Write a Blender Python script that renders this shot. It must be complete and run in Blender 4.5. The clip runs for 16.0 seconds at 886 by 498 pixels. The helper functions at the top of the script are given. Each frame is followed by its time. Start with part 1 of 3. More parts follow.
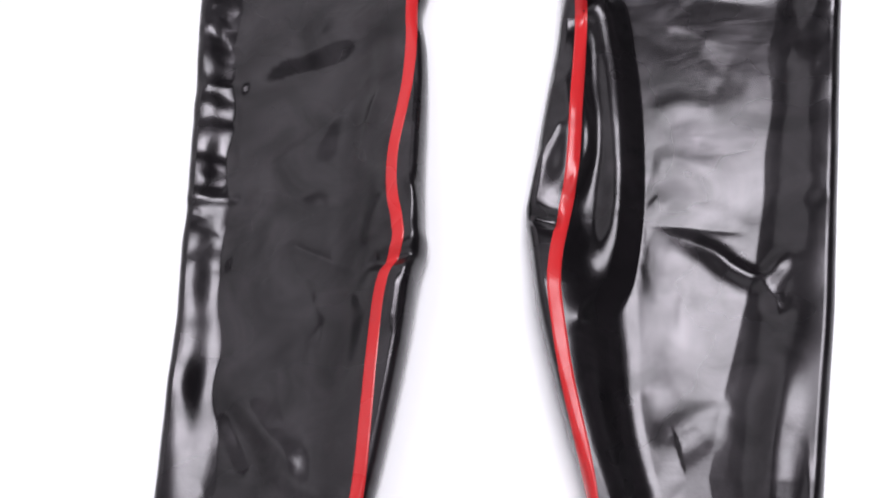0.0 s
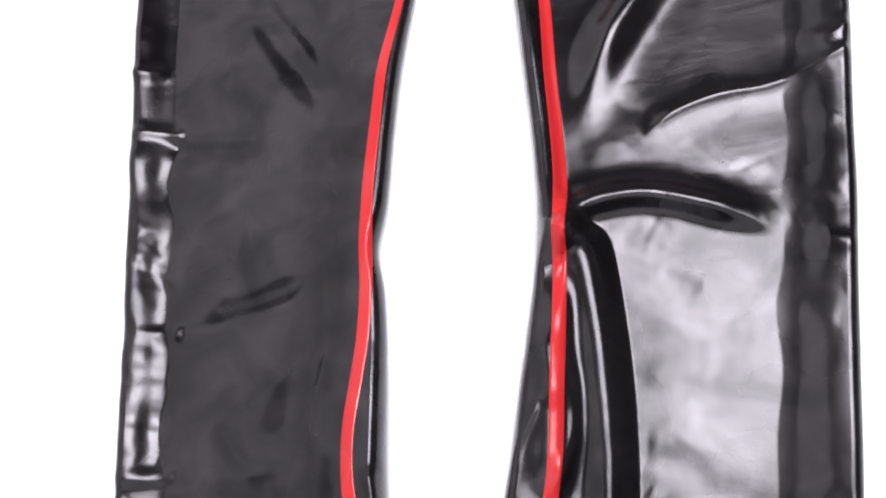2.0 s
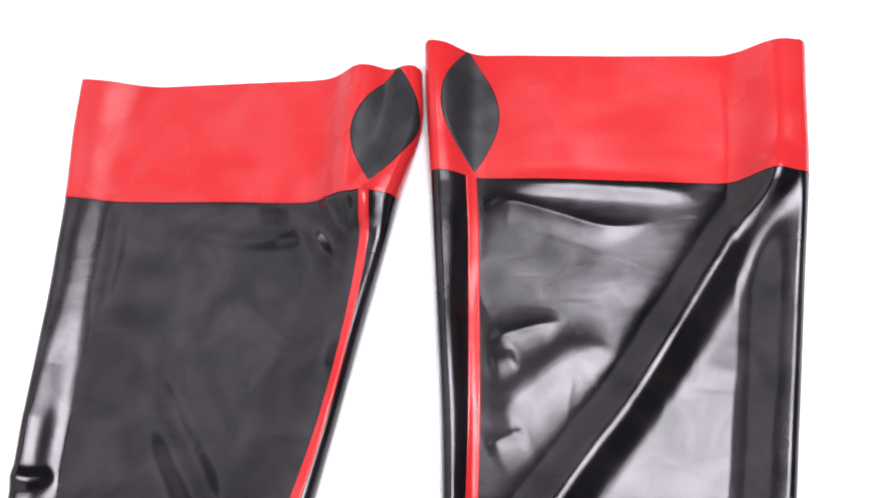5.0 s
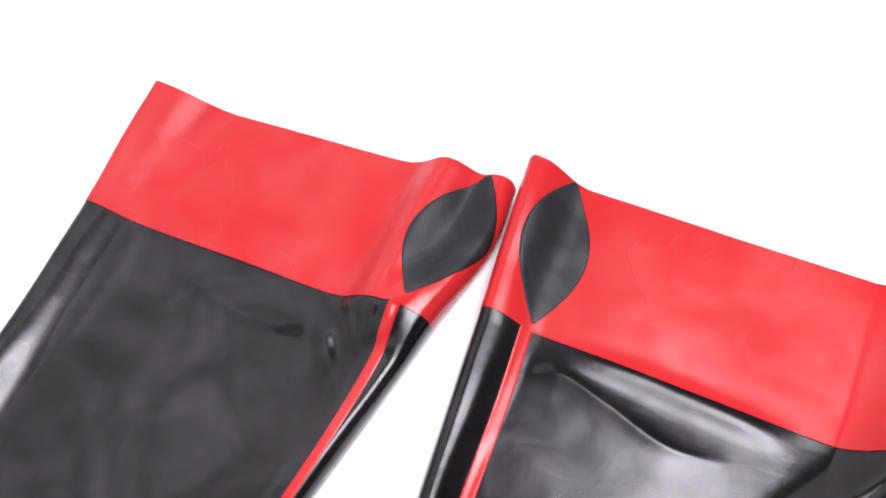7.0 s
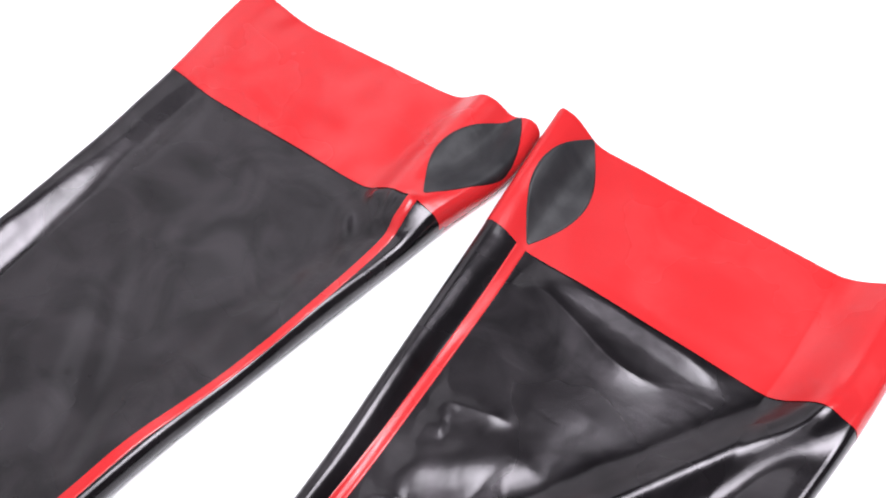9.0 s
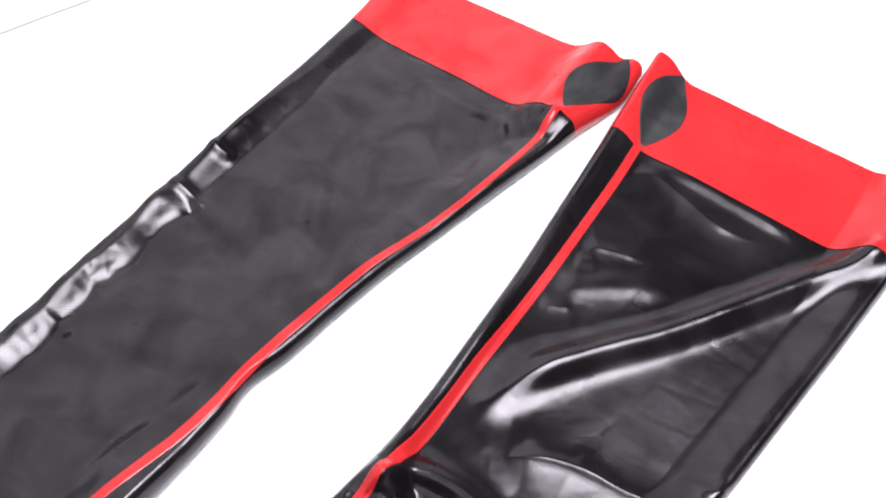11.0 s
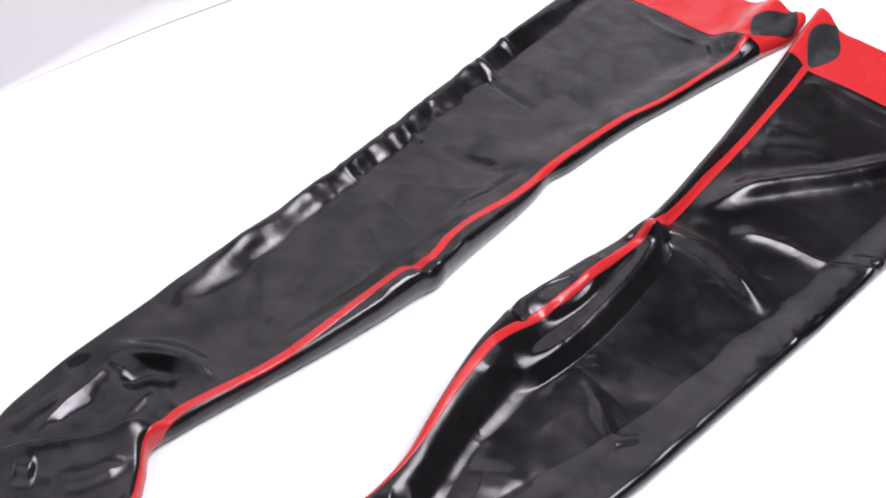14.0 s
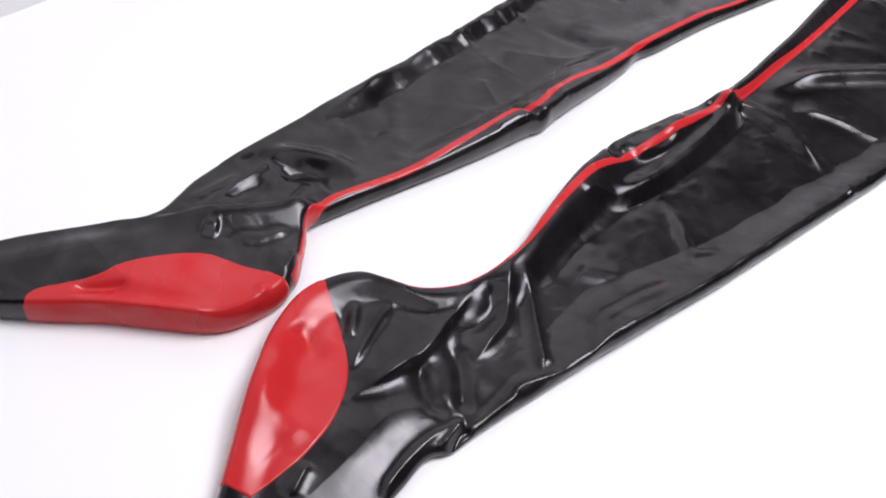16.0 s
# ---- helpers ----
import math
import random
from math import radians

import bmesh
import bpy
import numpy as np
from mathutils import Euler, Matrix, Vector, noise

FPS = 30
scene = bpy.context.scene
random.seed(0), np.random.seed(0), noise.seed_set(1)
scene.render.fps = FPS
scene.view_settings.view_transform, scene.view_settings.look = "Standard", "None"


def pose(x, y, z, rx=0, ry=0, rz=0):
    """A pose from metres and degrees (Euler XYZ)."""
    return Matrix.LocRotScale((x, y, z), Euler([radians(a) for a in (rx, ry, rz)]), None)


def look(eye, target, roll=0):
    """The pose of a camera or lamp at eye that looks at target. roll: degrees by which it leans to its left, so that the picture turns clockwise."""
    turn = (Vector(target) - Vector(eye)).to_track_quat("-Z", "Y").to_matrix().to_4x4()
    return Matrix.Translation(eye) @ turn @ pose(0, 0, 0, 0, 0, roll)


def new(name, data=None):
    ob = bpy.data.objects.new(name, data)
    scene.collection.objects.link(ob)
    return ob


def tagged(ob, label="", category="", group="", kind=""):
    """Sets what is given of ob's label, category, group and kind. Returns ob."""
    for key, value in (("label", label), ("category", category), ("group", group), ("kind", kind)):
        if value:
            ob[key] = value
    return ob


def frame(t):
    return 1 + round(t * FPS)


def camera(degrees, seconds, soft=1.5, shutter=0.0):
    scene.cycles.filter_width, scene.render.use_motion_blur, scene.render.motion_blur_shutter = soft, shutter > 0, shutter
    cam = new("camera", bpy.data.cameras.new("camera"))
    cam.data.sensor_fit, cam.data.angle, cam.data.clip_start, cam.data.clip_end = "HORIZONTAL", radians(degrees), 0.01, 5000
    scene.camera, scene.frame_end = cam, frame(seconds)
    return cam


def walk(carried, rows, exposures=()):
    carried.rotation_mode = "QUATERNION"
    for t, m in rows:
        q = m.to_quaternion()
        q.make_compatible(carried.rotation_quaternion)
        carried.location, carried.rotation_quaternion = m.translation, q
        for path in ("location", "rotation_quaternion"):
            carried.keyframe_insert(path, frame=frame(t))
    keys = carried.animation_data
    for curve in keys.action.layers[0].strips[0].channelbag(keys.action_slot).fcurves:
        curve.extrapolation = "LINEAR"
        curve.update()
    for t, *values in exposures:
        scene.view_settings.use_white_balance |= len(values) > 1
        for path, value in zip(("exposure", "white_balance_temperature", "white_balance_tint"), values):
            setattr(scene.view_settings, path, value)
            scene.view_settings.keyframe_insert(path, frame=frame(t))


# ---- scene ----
# ---- camera and its path ----
cam = camera(50.81, 16.0, soft=1.9)
PATH = [
    (0, (0.181, -0.143, 0.487), (-0.183, 0.626, -1.323), -26.7),
    (0.5, (0.19, -0.1, 0.489), (-0.182, 0.657, -1.324), -27.8),
    (1, (0.19, -0.056, 0.487), (-0.184, 0.679, -1.335), -29.0),
    (1.5, (0.194, -0.014, 0.479), (-0.179, 0.719, -1.345), -29.4),
    (2, (0.194, 0.029, 0.475), (-0.152, 0.767, -1.351), -28.7),
    (2.5, (0.199, 0.072, 0.467), (-0.133, 0.813, -1.361), -28.8),
    (3, (0.206, 0.117, 0.458), (-0.102, 0.853, -1.376), -28.6),
    (3.5, (0.206, 0.146, 0.474), (-0.095, 0.901, -1.354), -27.3),
    (4, (0.198, 0.168, 0.495), (-0.075, 0.975, -1.315), -23.0),
    (4.5, (0.202, 0.209, 0.512), (-0.023, 1.066, -1.282), -16.6),
    (5, (0.212, 0.262, 0.518), (-0.014, 1.105, -1.282), -13.4),
    (7.5, (0.254, 0.351, 0.43), (-0.36, 1.251, -1.247), -4.3),
    (8, (0.277, 0.331, 0.43), (-0.392, 1.216, -1.234), -1.0),
    (10.5, (0.31, 0.107, 0.498), (-0.303, 1.174, -1.078), 4.5),
    (11, (0.307, 0.032, 0.504), (-0.336, 1.118, -1.047), 5.1),
    (11.5, (0.313, -0.019, 0.507), (-0.361, 1.078, -1.024), 5.2),
    (12, (0.315, -0.083, 0.524), (-0.371, 1.01, -1.003), 6.1),
    (12.5, (0.318, -0.144, 0.522), (-0.383, 0.968, -0.985), 6.6),
    (13, (0.318, -0.195, 0.528), (-0.406, 0.909, -0.975), 6.0),
    (13.5, (0.329, -0.265, 0.548), (-0.438, 0.828, -0.941), 5.8),
    (14, (0.356, -0.336, 0.551), (-0.446, 0.795, -0.89), 5.8),
    (14.5, (0.382, -0.39, 0.561), (-0.45, 0.747, -0.858), 5.7),
    (15, (0.405, -0.448, 0.552), (-0.433, 0.707, -0.85), 6.9),
    (15.5, (0.412, -0.485, 0.551), (-0.411, 0.647, -0.877), 7.9),
    (16, (0.413, -0.521, 0.537), (-0.402, 0.583, -0.918), 8.8),
]
EXPOSURES = [(t, stops, 6450, 14.0) for t, stops in ((0.0, -0.36), (1.5, -0.14), (3.0, 0.1), (4.0, 0.09), (5.0, -0.05), (7.5, -0.07), (8.0, -0.05), (10.5, 0.16), (11.5, 0.18), (13.0, -0.04), (15.0, -0.2), (16.0, -0.32))]
walk(cam, [(t, look(eye, target, roll)) for t, eye, target, roll in PATH], EXPOSURES)

# ---- light: a large soft box overhead and an added fill behind the camera, in a dim room ----
world = bpy.data.worlds.new("world")
scene.world = world
world.use_nodes = True
world.node_tree.nodes["Background"].inputs[0].default_value = (0.9, 0.93, 1.0, 1)
world.node_tree.nodes["Background"].inputs[1].default_value = 0.05



def soft_box(name, eye, target, wide, deep, watts):
    lamp = bpy.data.lights.new(name, "AREA")
    lamp.shape, lamp.size, lamp.size_y = "RECTANGLE", wide, deep
    lamp.energy, lamp.color = watts, (0.952, 0.957, 1.0)
    new(name, lamp).matrix_world = look(eye, target)


soft_box("soft_box", (0.70, 0.74, 2.0), (0.70, 0.7401, 0.0), 0.9, 0.80, 26.0)
soft_box("soft_box_diffuser", (0.76, 0.70, 2.06), (0.76, 0.7001, 0.0), 1.4, 1.42, 53.0)
# Unseen fill, added to brighten the near end of the table.
soft_box("fill_lamp_behind", (0.2, -1.1, 2.1), (0.1, -0.1, 0.0), 2.0, 1.6, 14.0)


# ---- materials ----
def material(name, colour, rough, variation=0.15, scale=60.0, bump=0.1, bump_scale=120.0, fine=0.0, specular=0.5, film_wear=0.1, coat=0.0, streaks=0.0, sheen_tint=(1.0, 1.0, 1.0)):
    """Colour that varies at two scales, uneven gloss and a fine relief."""
    mat = bpy.data.materials.new(name)
    mat.use_nodes = True
    nodes, links = mat.node_tree.nodes, mat.node_tree.links
    shader = nodes["Principled BSDF"]
    place = nodes.new("ShaderNodeTexCoord")
    large, small = nodes.new("ShaderNodeTexNoise"), nodes.new("ShaderNodeTexNoise")
    large.inputs["Scale"].default_value, large.inputs["Detail"].default_value = scale * 0.2, 3
    small.inputs["Scale"].default_value, small.inputs["Detail"].default_value = bump_scale, 5
    for n in (large, small):
        links.new(place.outputs["Object"], n.inputs["Vector"])
    mix = nodes.new("ShaderNodeMix")
    mix.data_type = "RGBA"
    mix.inputs["A"].default_value = (*[c * (1 - variation) for c in colour], 1)
    mix.inputs["B"].default_value = (*[min(1, c * (1 + variation)) for c in colour], 1)
    links.new(large.outputs["Fac"], mix.inputs["Factor"])
    links.new(mix.outputs["Result"], shader.inputs["Base Color"])
    gloss = nodes.new("ShaderNodeMapRange")
    gloss.inputs["From Min"].default_value, gloss.inputs["From Max"].default_value = 0.3, 0.7
    gloss.inputs["To Min"].default_value, gloss.inputs["To Max"].default_value = rough * 0.7, rough * 1.4
    links.new(large.outputs["Fac"], gloss.inputs["Value"])
    links.new(gloss.outputs["Result"], shader.inputs["Roughness"])
    film = nodes.new("ShaderNodeTexNoise")
    film.inputs["Scale"].default_value, film.inputs["Detail"].default_value, film.inputs["Distortion"].default_value = 26.0, 6, 0.8
    links.new(place.outputs["Object"], film.inputs["Vector"])
    sheen = nodes.new("ShaderNodeMapRange")
    sheen.inputs["From Min"].default_value, sheen.inputs["From Max"].default_value = 0.32, 0.68
    sheen.inputs["To Min"].default_value, sheen.inputs["To Max"].default_value = specular * (1 - film_wear), specular * (1 + film_wear)
    links.new(film.outputs["Fac"], sheen.inputs["Value"])
    links.new(sheen.outputs["Result"], shader.inputs["Specular IOR Level"])
    shader.inputs["Coat Weight"].default_value, shader.inputs["Coat Roughness"].default_value = coat, 0.13
    shader.inputs["Specular Tint"].default_value = (*sheen_tint, 1)
    relief = nodes.new("ShaderNodeBump")
    relief.inputs["Strength"].default_value, relief.inputs["Distance"].default_value = bump, 0.001
    links.new(small.outputs["Fac"], relief.inputs["Height"])
    if streaks:
        stretch, lines, third = nodes.new("ShaderNodeMapping"), nodes.new("ShaderNodeTexNoise"), nodes.new("ShaderNodeBump")
        stretch.inputs["Scale"].default_value = (26.0, 80.0, 26.0)
        lines.inputs["Scale"].default_value, lines.inputs["Detail"].default_value, lines.inputs["Distortion"].default_value = 1.0, 4, 0.6
        links.new(place.outputs["Object"], stretch.inputs["Vector"])
        links.new(stretch.outputs["Vector"], lines.inputs["Vector"])
        third.inputs["Strength"].default_value, third.inputs["Distance"].default_value = 1.0, streaks
        links.new(lines.outputs["Fac"], third.inputs["Height"])
        links.new(third.outputs["Normal"], relief.inputs["Normal"])
    if fine:
        grain, second = nodes.new("ShaderNodeTexNoise"), nodes.new("ShaderNodeBump")
        grain.inputs["Scale"].default_value, grain.inputs["Detail"].default_value = 900.0, 2
        links.new(place.outputs["Object"], grain.inputs["Vector"])
        second.inputs["Strength"].default_value, second.inputs["Distance"].default_value = fine, 0.0003
        links.new(grain.outputs["Fac"], second.inputs["Height"])
        links.new(relief.outputs["Normal"], second.inputs["Normal"])
        links.new(second.outputs["Normal"], shader.inputs["Normal"])
    else:
        links.new(relief.outputs["Normal"], shader.inputs["Normal"])
    return mat


BLACK = material("black_latex", (0.0034, 0.0031, 0.0036), 0.27, 0.3, 60, 0.25, 80.0, fine=0.2, specular=0.33, film_wear=0.5, coat=0.42, streaks=0.00028, sheen_tint=(1.0, 0.925, 0.985))
RED = material("red_latex", (0.50, 0.021, 0.023), 0.23, 0.08, 60, 0.14, 70.0, fine=0.12, specular=0.38, film_wear=0.6)
MATT_BLACK = material("leaf_black_latex", (0.012, 0.012, 0.0135), 0.5, 0.3, 80, 0.35, 90.0, fine=0.2, specular=0.4, film_wear=0.6)
TABLE = material("white_laminate", (0.86, 0.855, 0.86), 0.5, 0.01, 8, 0.02, 200.0)
WALL = material("white_painted_wall", (0.72, 0.705, 0.71), 0.7, 0.03, 6, 0.06, 90.0)
# Dark colour stands in for the unlit room behind the camera.
DARK = material("dark_room_grey", (0.05, 0.048, 0.05), 0.9, 0.1, 4, 0.1, 40.0)
# Grey stands in for dim surroundings; it sets how dark the reflections are.
DIM = material("dim_room_grey", (0.142, 0.123, 0.135), 0.9, 0.1, 4, 0.1, 40.0)


# ---- building helpers ----
def mesh_object(name, verts, faces, mat, parent=None, smooth=True, label=""):
    data = bpy.data.meshes.new(name)
    data.from_pydata([tuple(v) for v in verts], [], faces)
    data.polygons.foreach_set("use_smooth", [smooth] * len(data.polygons))
    data.materials.append(mat)
    data.update()
    ob = new(name, data)
    ob.parent = parent
    return tagged(ob, label)


def slab(name, x0, y0, z0, x1, y1, z1, mat, label, bevel=0.0):
    bm = bmesh.new()
    bmesh.ops.create_cube(bm, size=1.0, matrix=Matrix.Translation(((x0 + x1) / 2, (y0 + y1) / 2, (z0 + z1) / 2)) @ Matrix.Diagonal((x1 - x0, y1 - y0, z1 - z0, 1)))
    if bevel:
        bmesh.ops.bevel(bm, geom=bm.edges[:], offset=bevel, segments=2, affect="EDGES")
    data = bpy.data.meshes.new(name)
    bm.to_mesh(data)
    bm.free()
    data.materials.append(mat)
    return tagged(new(name, data), label, "wall" if "wall" in name else name, kind="structure")


def grid_faces(rows, cols, closed=False):
    out = []
    for i in range(rows - 1):
        for j in range(cols if closed else cols - 1):
            k = (j + 1) % cols
            out.append((i * cols + j, i * cols + k, (i + 1) * cols + k, (i + 1) * cols + j))
    return out


# ---- the setting ----
slab("table", -0.75, -2.2, -0.03, 2.6, 2.6, 0.0, TABLE, "white smooth table top lit from above")
# The grey walls and ceiling are unseen, added to shape the latex's reflections.
slab("unseen_wall_east", 2.6, -2.2, -0.03, 2.7, 2.6, 2.4, DIM, "unseen grey wall added for the latex to reflect")
# Unseen, added so that south-facing fold sides reflect black.
slab("unseen_wall_south", -0.75, -2.3, -0.03, 2.6, -2.2, 2.4, DARK, "unseen added wall, coloured dark to stand for the unlit room")
slab("unseen_wall_north", -0.75, 2.6, -0.03, 2.6, 2.7, 2.4, DIM, "unseen grey wall added for the latex to reflect")
slab("unseen_wall_west_upper", -0.85, -2.3, -0.03, -0.75, 2.7, 2.4, DIM, "unseen grey wall beyond the white panels, added for the latex to reflect")
slab("ceiling", -0.85, -2.3, 2.4, 2.7, 2.7, 2.5, DIM, "unseen grey ceiling added for the latex to reflect")


def west_wall():
    """A white upright panel along the table's edge, slightly bent, and a second one that meets it."""
    bm = bmesh.new()
    ys = np.linspace(-0.112, 2.6, 60)
    xs = -0.374 + 0.07 * np.clip(ys, None, 0.9) + 0.32 * np.clip(ys - 0.05, 0, 0.4) ** 2
    ring = []
    for x, y in zip(xs, ys):
        bend = min(max((y + 0.06) * 0.1, 0.002), 0.03)
        arc = [(x - bend * math.sin(a), y, 0.0003 + bend - bend * math.cos(a)) for a in np.linspace(0, math.pi / 2, 10)]
        ring.append([bm.verts.new(p) for p in (*arc, (x - bend, y, 1.2), (x - 0.08, y, 1.2), (x - 0.08, y, 0.0003))])
    for a, b in zip(ring, ring[1:]):
        for j in range(len(a)):
            k = (j + 1) % len(a)
            bm.faces.new((a[j], b[j], b[k], a[k]))
    bm.faces.new(ring[0])
    bm.faces.new(ring[-1][::-1])
    bmesh.ops.recalc_face_normals(bm, faces=bm.faces[:])
    data = bpy.data.meshes.new("wall_west")
    bm.to_mesh(data)
    bm.free()
    data.polygons.foreach_set("use_smooth", [abs(p.normal.y) < 0.9 for p in data.polygons])
    data.materials.append(WALL)
    tagged(new("wall_west", data), "white painted upright panel behind the table edge", "wall", kind="structure")


west_wall()
slab("wall_west_end", -0.50, -2.2, 0.0, -0.371, -0.114, 1.2, TABLE, "white painted panel in shade beside the table")


# ---- the stockings ----
def spline(points, n):
    """A smooth curve through the points, n samples, even in the points' index."""
    p = np.array(points, float)
    p = np.vstack([2 * p[0] - p[1], p, 2 * p[-1] - p[-2]])
    u = np.linspace(0, len(points) - 1, n)
    i = np.minimum(u.astype(int), len(points) - 2)
    f = (u - i)[:, None]
    a, b, c, d = p[i], p[i + 1], p[i + 2], p[i + 3]
    return 0.5 * (2 * b + (c - a) * f + (2 * a - 5 * b + 4 * c - d) * f**2 + (3 * b - a - 3 * c + d) * f**3)


def waves(x, seed, period, octaves=2):
    """Smooth one-dimensional noise of about unit size."""
    rng = np.random.RandomState(seed)
    out = np.zeros_like(x)
    for o in range(octaves):
        for k in range(3):
            out += np.sin(2 * np.pi * x / (period * 0.62**o * rng.uniform(0.75, 1.35)) + rng.uniform(0, 6.28)) * 0.6**o / 2.2
    return out


def fold_height(x, y, fold):
    """The height that one fold adds: a crest along a smooth line, with its own width on each side; round (soft), sharp (crease) or with a hard foot on one side (plate)."""
    line, amp, left, right, ends, style = fold if len(fold) == 6 else (*fold, "soft")
    path = spline(line, 6 * len(line))
    out = np.zeros_like(x)
    wide = (5.0 if style == "crease" else 3.0) * max(left, right)
    box = (x > path[:, 0].min() - wide) & (x < path[:, 0].max() + wide) & (y > path[:, 1].min() - wide) & (y < path[:, 1].max() + wide)
    if not box.any():
        return out
    px, py = x[box], y[box]
    best, side, along = np.full(px.shape, 9.0), np.zeros(px.shape), np.zeros(px.shape)
    total = len(path) - 1
    for k in range(total):
        (ax, ay), (bx, by) = path[k], path[k + 1]
        dx, dy = bx - ax, by - ay
        t = np.clip(((px - ax) * dx + (py - ay) * dy) / (dx * dx + dy * dy + 1e-12), 0, 1)
        ox, oy = px - ax - t * dx, py - ay - t * dy
        d = np.hypot(ox, oy)
        near = d < best
        best[near], side[near], along[near] = d[near], (dx * oy - dy * ox)[near], ((k + t) / total)[near]
    width = np.where(side > 0, left, right)
    taper = np.ones_like(along)
    if ends in ("both", "start", "long"):
        f = np.clip(along / 0.28, 0, 1)
        taper *= f * f * (3 - 2 * f)
    if ends in ("both", "end", "short", "long"):
        f = np.clip((1 - along) / (0.22 if ends in ("short", "long") else 0.28), 0, 1)
        taper *= f * f * (3 - 2 * f)
    v = best / width
    shape = np.exp(-v * v)
    if style == "crease":
        shape = np.exp(0.09 - np.sqrt(v * v + 0.0081)) * np.clip((5 - v) / 2, 0, 1)
    elif style in ("plate", "plate_left"):
        hard = np.clip(1 - (np.sqrt((v / 1.75) ** 2 + 0.06) - 0.245) / (math.sqrt(1.06) - 0.245), 0, 1)
        shape = np.where((side > 0) == (style == "plate"), shape, hard)
    out[box] = amp * taper * shape
    return out


class Leg:
    """The surface of a flat-lying tube between its inner and its outer edge. s runs from the cuff (0) to the toe (1)."""

    def __init__(self, stations, heights, folds, seed, rough_out):
        self.stations, self.heights, self.folds, self.seed, self.rough_out = stations, heights, folds, seed, rough_out
        self.dense_in = spline([s[:2] for s in stations], 1200)
        self.dense_out = spline([s[2:] for s in stations], 1200)
        mid = (self.dense_in + self.dense_out) / 2
        run = np.r_[0, np.cumsum(np.hypot(*np.diff(mid, axis=0).T))]
        self.length, self.run = run[-1], run / run[-1]
        rng = np.random.RandomState(seed + 40)
        self.creases = []
        for k in range(110):
            i, f = rng.randint(40, 1100), rng.uniform(0.18, 0.82)
            c = self.dense_in[i] * (1 - f) + self.dense_out[i] * f
            a, reach = rng.uniform(0, math.pi), rng.uniform(0.015, 0.055)
            step, bend = reach * np.array([math.cos(a), math.sin(a)]), reach * rng.uniform(-0.3, 0.3) * np.array([-math.sin(a), math.cos(a)])
            self.creases.append(([tuple(c - step), tuple(c + bend), tuple(c + step)], rng.uniform(0.00006, 0.00018) * rng.choice([-1, 1]), rng.uniform(0.002, 0.005), rng.uniform(0.002, 0.005), "both", "crease"))

        for k in range(0 if rough_out > 0.05 else 80):
            i, f = rng.randint(120, 760), rng.uniform(0.2, 0.8)
            c = self.dense_in[i] * (1 - f) + self.dense_out[i] * f
            a, reach = rng.uniform(-0.7, 0.7), rng.uniform(0.006, 0.022)
            step, bend = reach * np.array([math.cos(a), math.sin(a)]), reach * rng.uniform(-0.5, 0.5) * np.array([-math.sin(a), math.cos(a)])
            self.creases.append(([tuple(c - step), tuple(c + bend), tuple(c + step)], rng.uniform(0.0001, 0.0003) * rng.choice([-1, 1]), rng.uniform(0.005, 0.012), rng.uniform(0.005, 0.012), "both"))
        for k in range(int(400 * rough_out)):
            i, q = rng.randint(240, 480), rng.uniform(0.006, 0.026)
            p, way = self.dense_out[i], self.dense_in[i] - self.dense_out[i]
            c = p + way / np.hypot(*way) * q
            a, reach = rng.uniform(-0.9, 0.9), rng.uniform(0.004, 0.014)
            step = reach * np.array([math.cos(a), math.sin(a)])
            self.creases.append(([tuple(c - step), tuple(c + step)], rng.uniform(0.00015, 0.0005) * rng.choice([-1, 1]), rng.uniform(0.003, 0.007), rng.uniform(0.003, 0.007), "both"))

    def edges(self, s):
        inner = np.stack([np.interp(s, self.run, self.dense_in[:, k]) for k in (0, 1)], -1)
        outer = np.stack([np.interp(s, self.run, self.dense_out[:, k]) for k in (0, 1)], -1)
        return inner, outer

    def s_at(self, y, side="in"):
        """The s at which an edge passes a given y on its way down the leg."""
        line = self.dense_in if side == "in" else self.dense_out
        return float(np.interp(-y, -line[:900, 1], self.run[:900]))

    def locate(self, x, y):
        """The s and d of a place on the top."""
        way = self.dense_out - self.dense_in
        wide = np.hypot(*way.T)
        way = way / wide[:, None]
        ox, oy = x - self.dense_in[:, 0], y - self.dense_in[:, 1]
        d, off = ox * way[:, 0] + oy * way[:, 1], np.abs(ox * way[:, 1] - oy * way[:, 0])
        off = off + np.where((d < -0.02) | (d > wide + 0.02), 1.0, 0.0)
        k = int(np.argmin(off))
        return float(self.run[k]), float(d[k])

    def table(self, s, column):
        t = np.array(self.heights)
        return np.interp(s, t[:, 0], t[:, column])

    def surface(self, s, d):
        """Places for arrays s and d. d: metres from the inner edge; below 0 it goes down the side; width - d > 0 likewise at the outer edge."""
        s, d = np.broadcast_arrays(np.asarray(s, float), np.asarray(d, float))
        inner, outer = self.edges(s)
        across = outer - inner
        width = np.hypot(across[..., 0], across[..., 1])
        way = across / width[..., None]
        r = np.minimum(0.0058, width * 0.2)
        turn_in = np.where(d < 0, d / r, np.arccos(np.clip((r - d) / r, -1, 1)))
        e = width - d
        turn_out = np.where(e < 0, e / r, np.arccos(np.clip((r - e) / r, -1, 1)))
        turn_in, turn_out = np.clip(turn_in, -1.4, math.pi / 2), np.clip(turn_out, -1.4, math.pi / 2)
        q = np.where(d < r, r * (1 - np.cos(turn_in)), np.where(e < r, width - r * (1 - np.cos(turn_out)), d))
        x, y = inner[..., 0] + way[..., 0] * q, inner[..., 1] + way[..., 1] * q
        metres = s * self.length
        mid = self.table(s, 1)
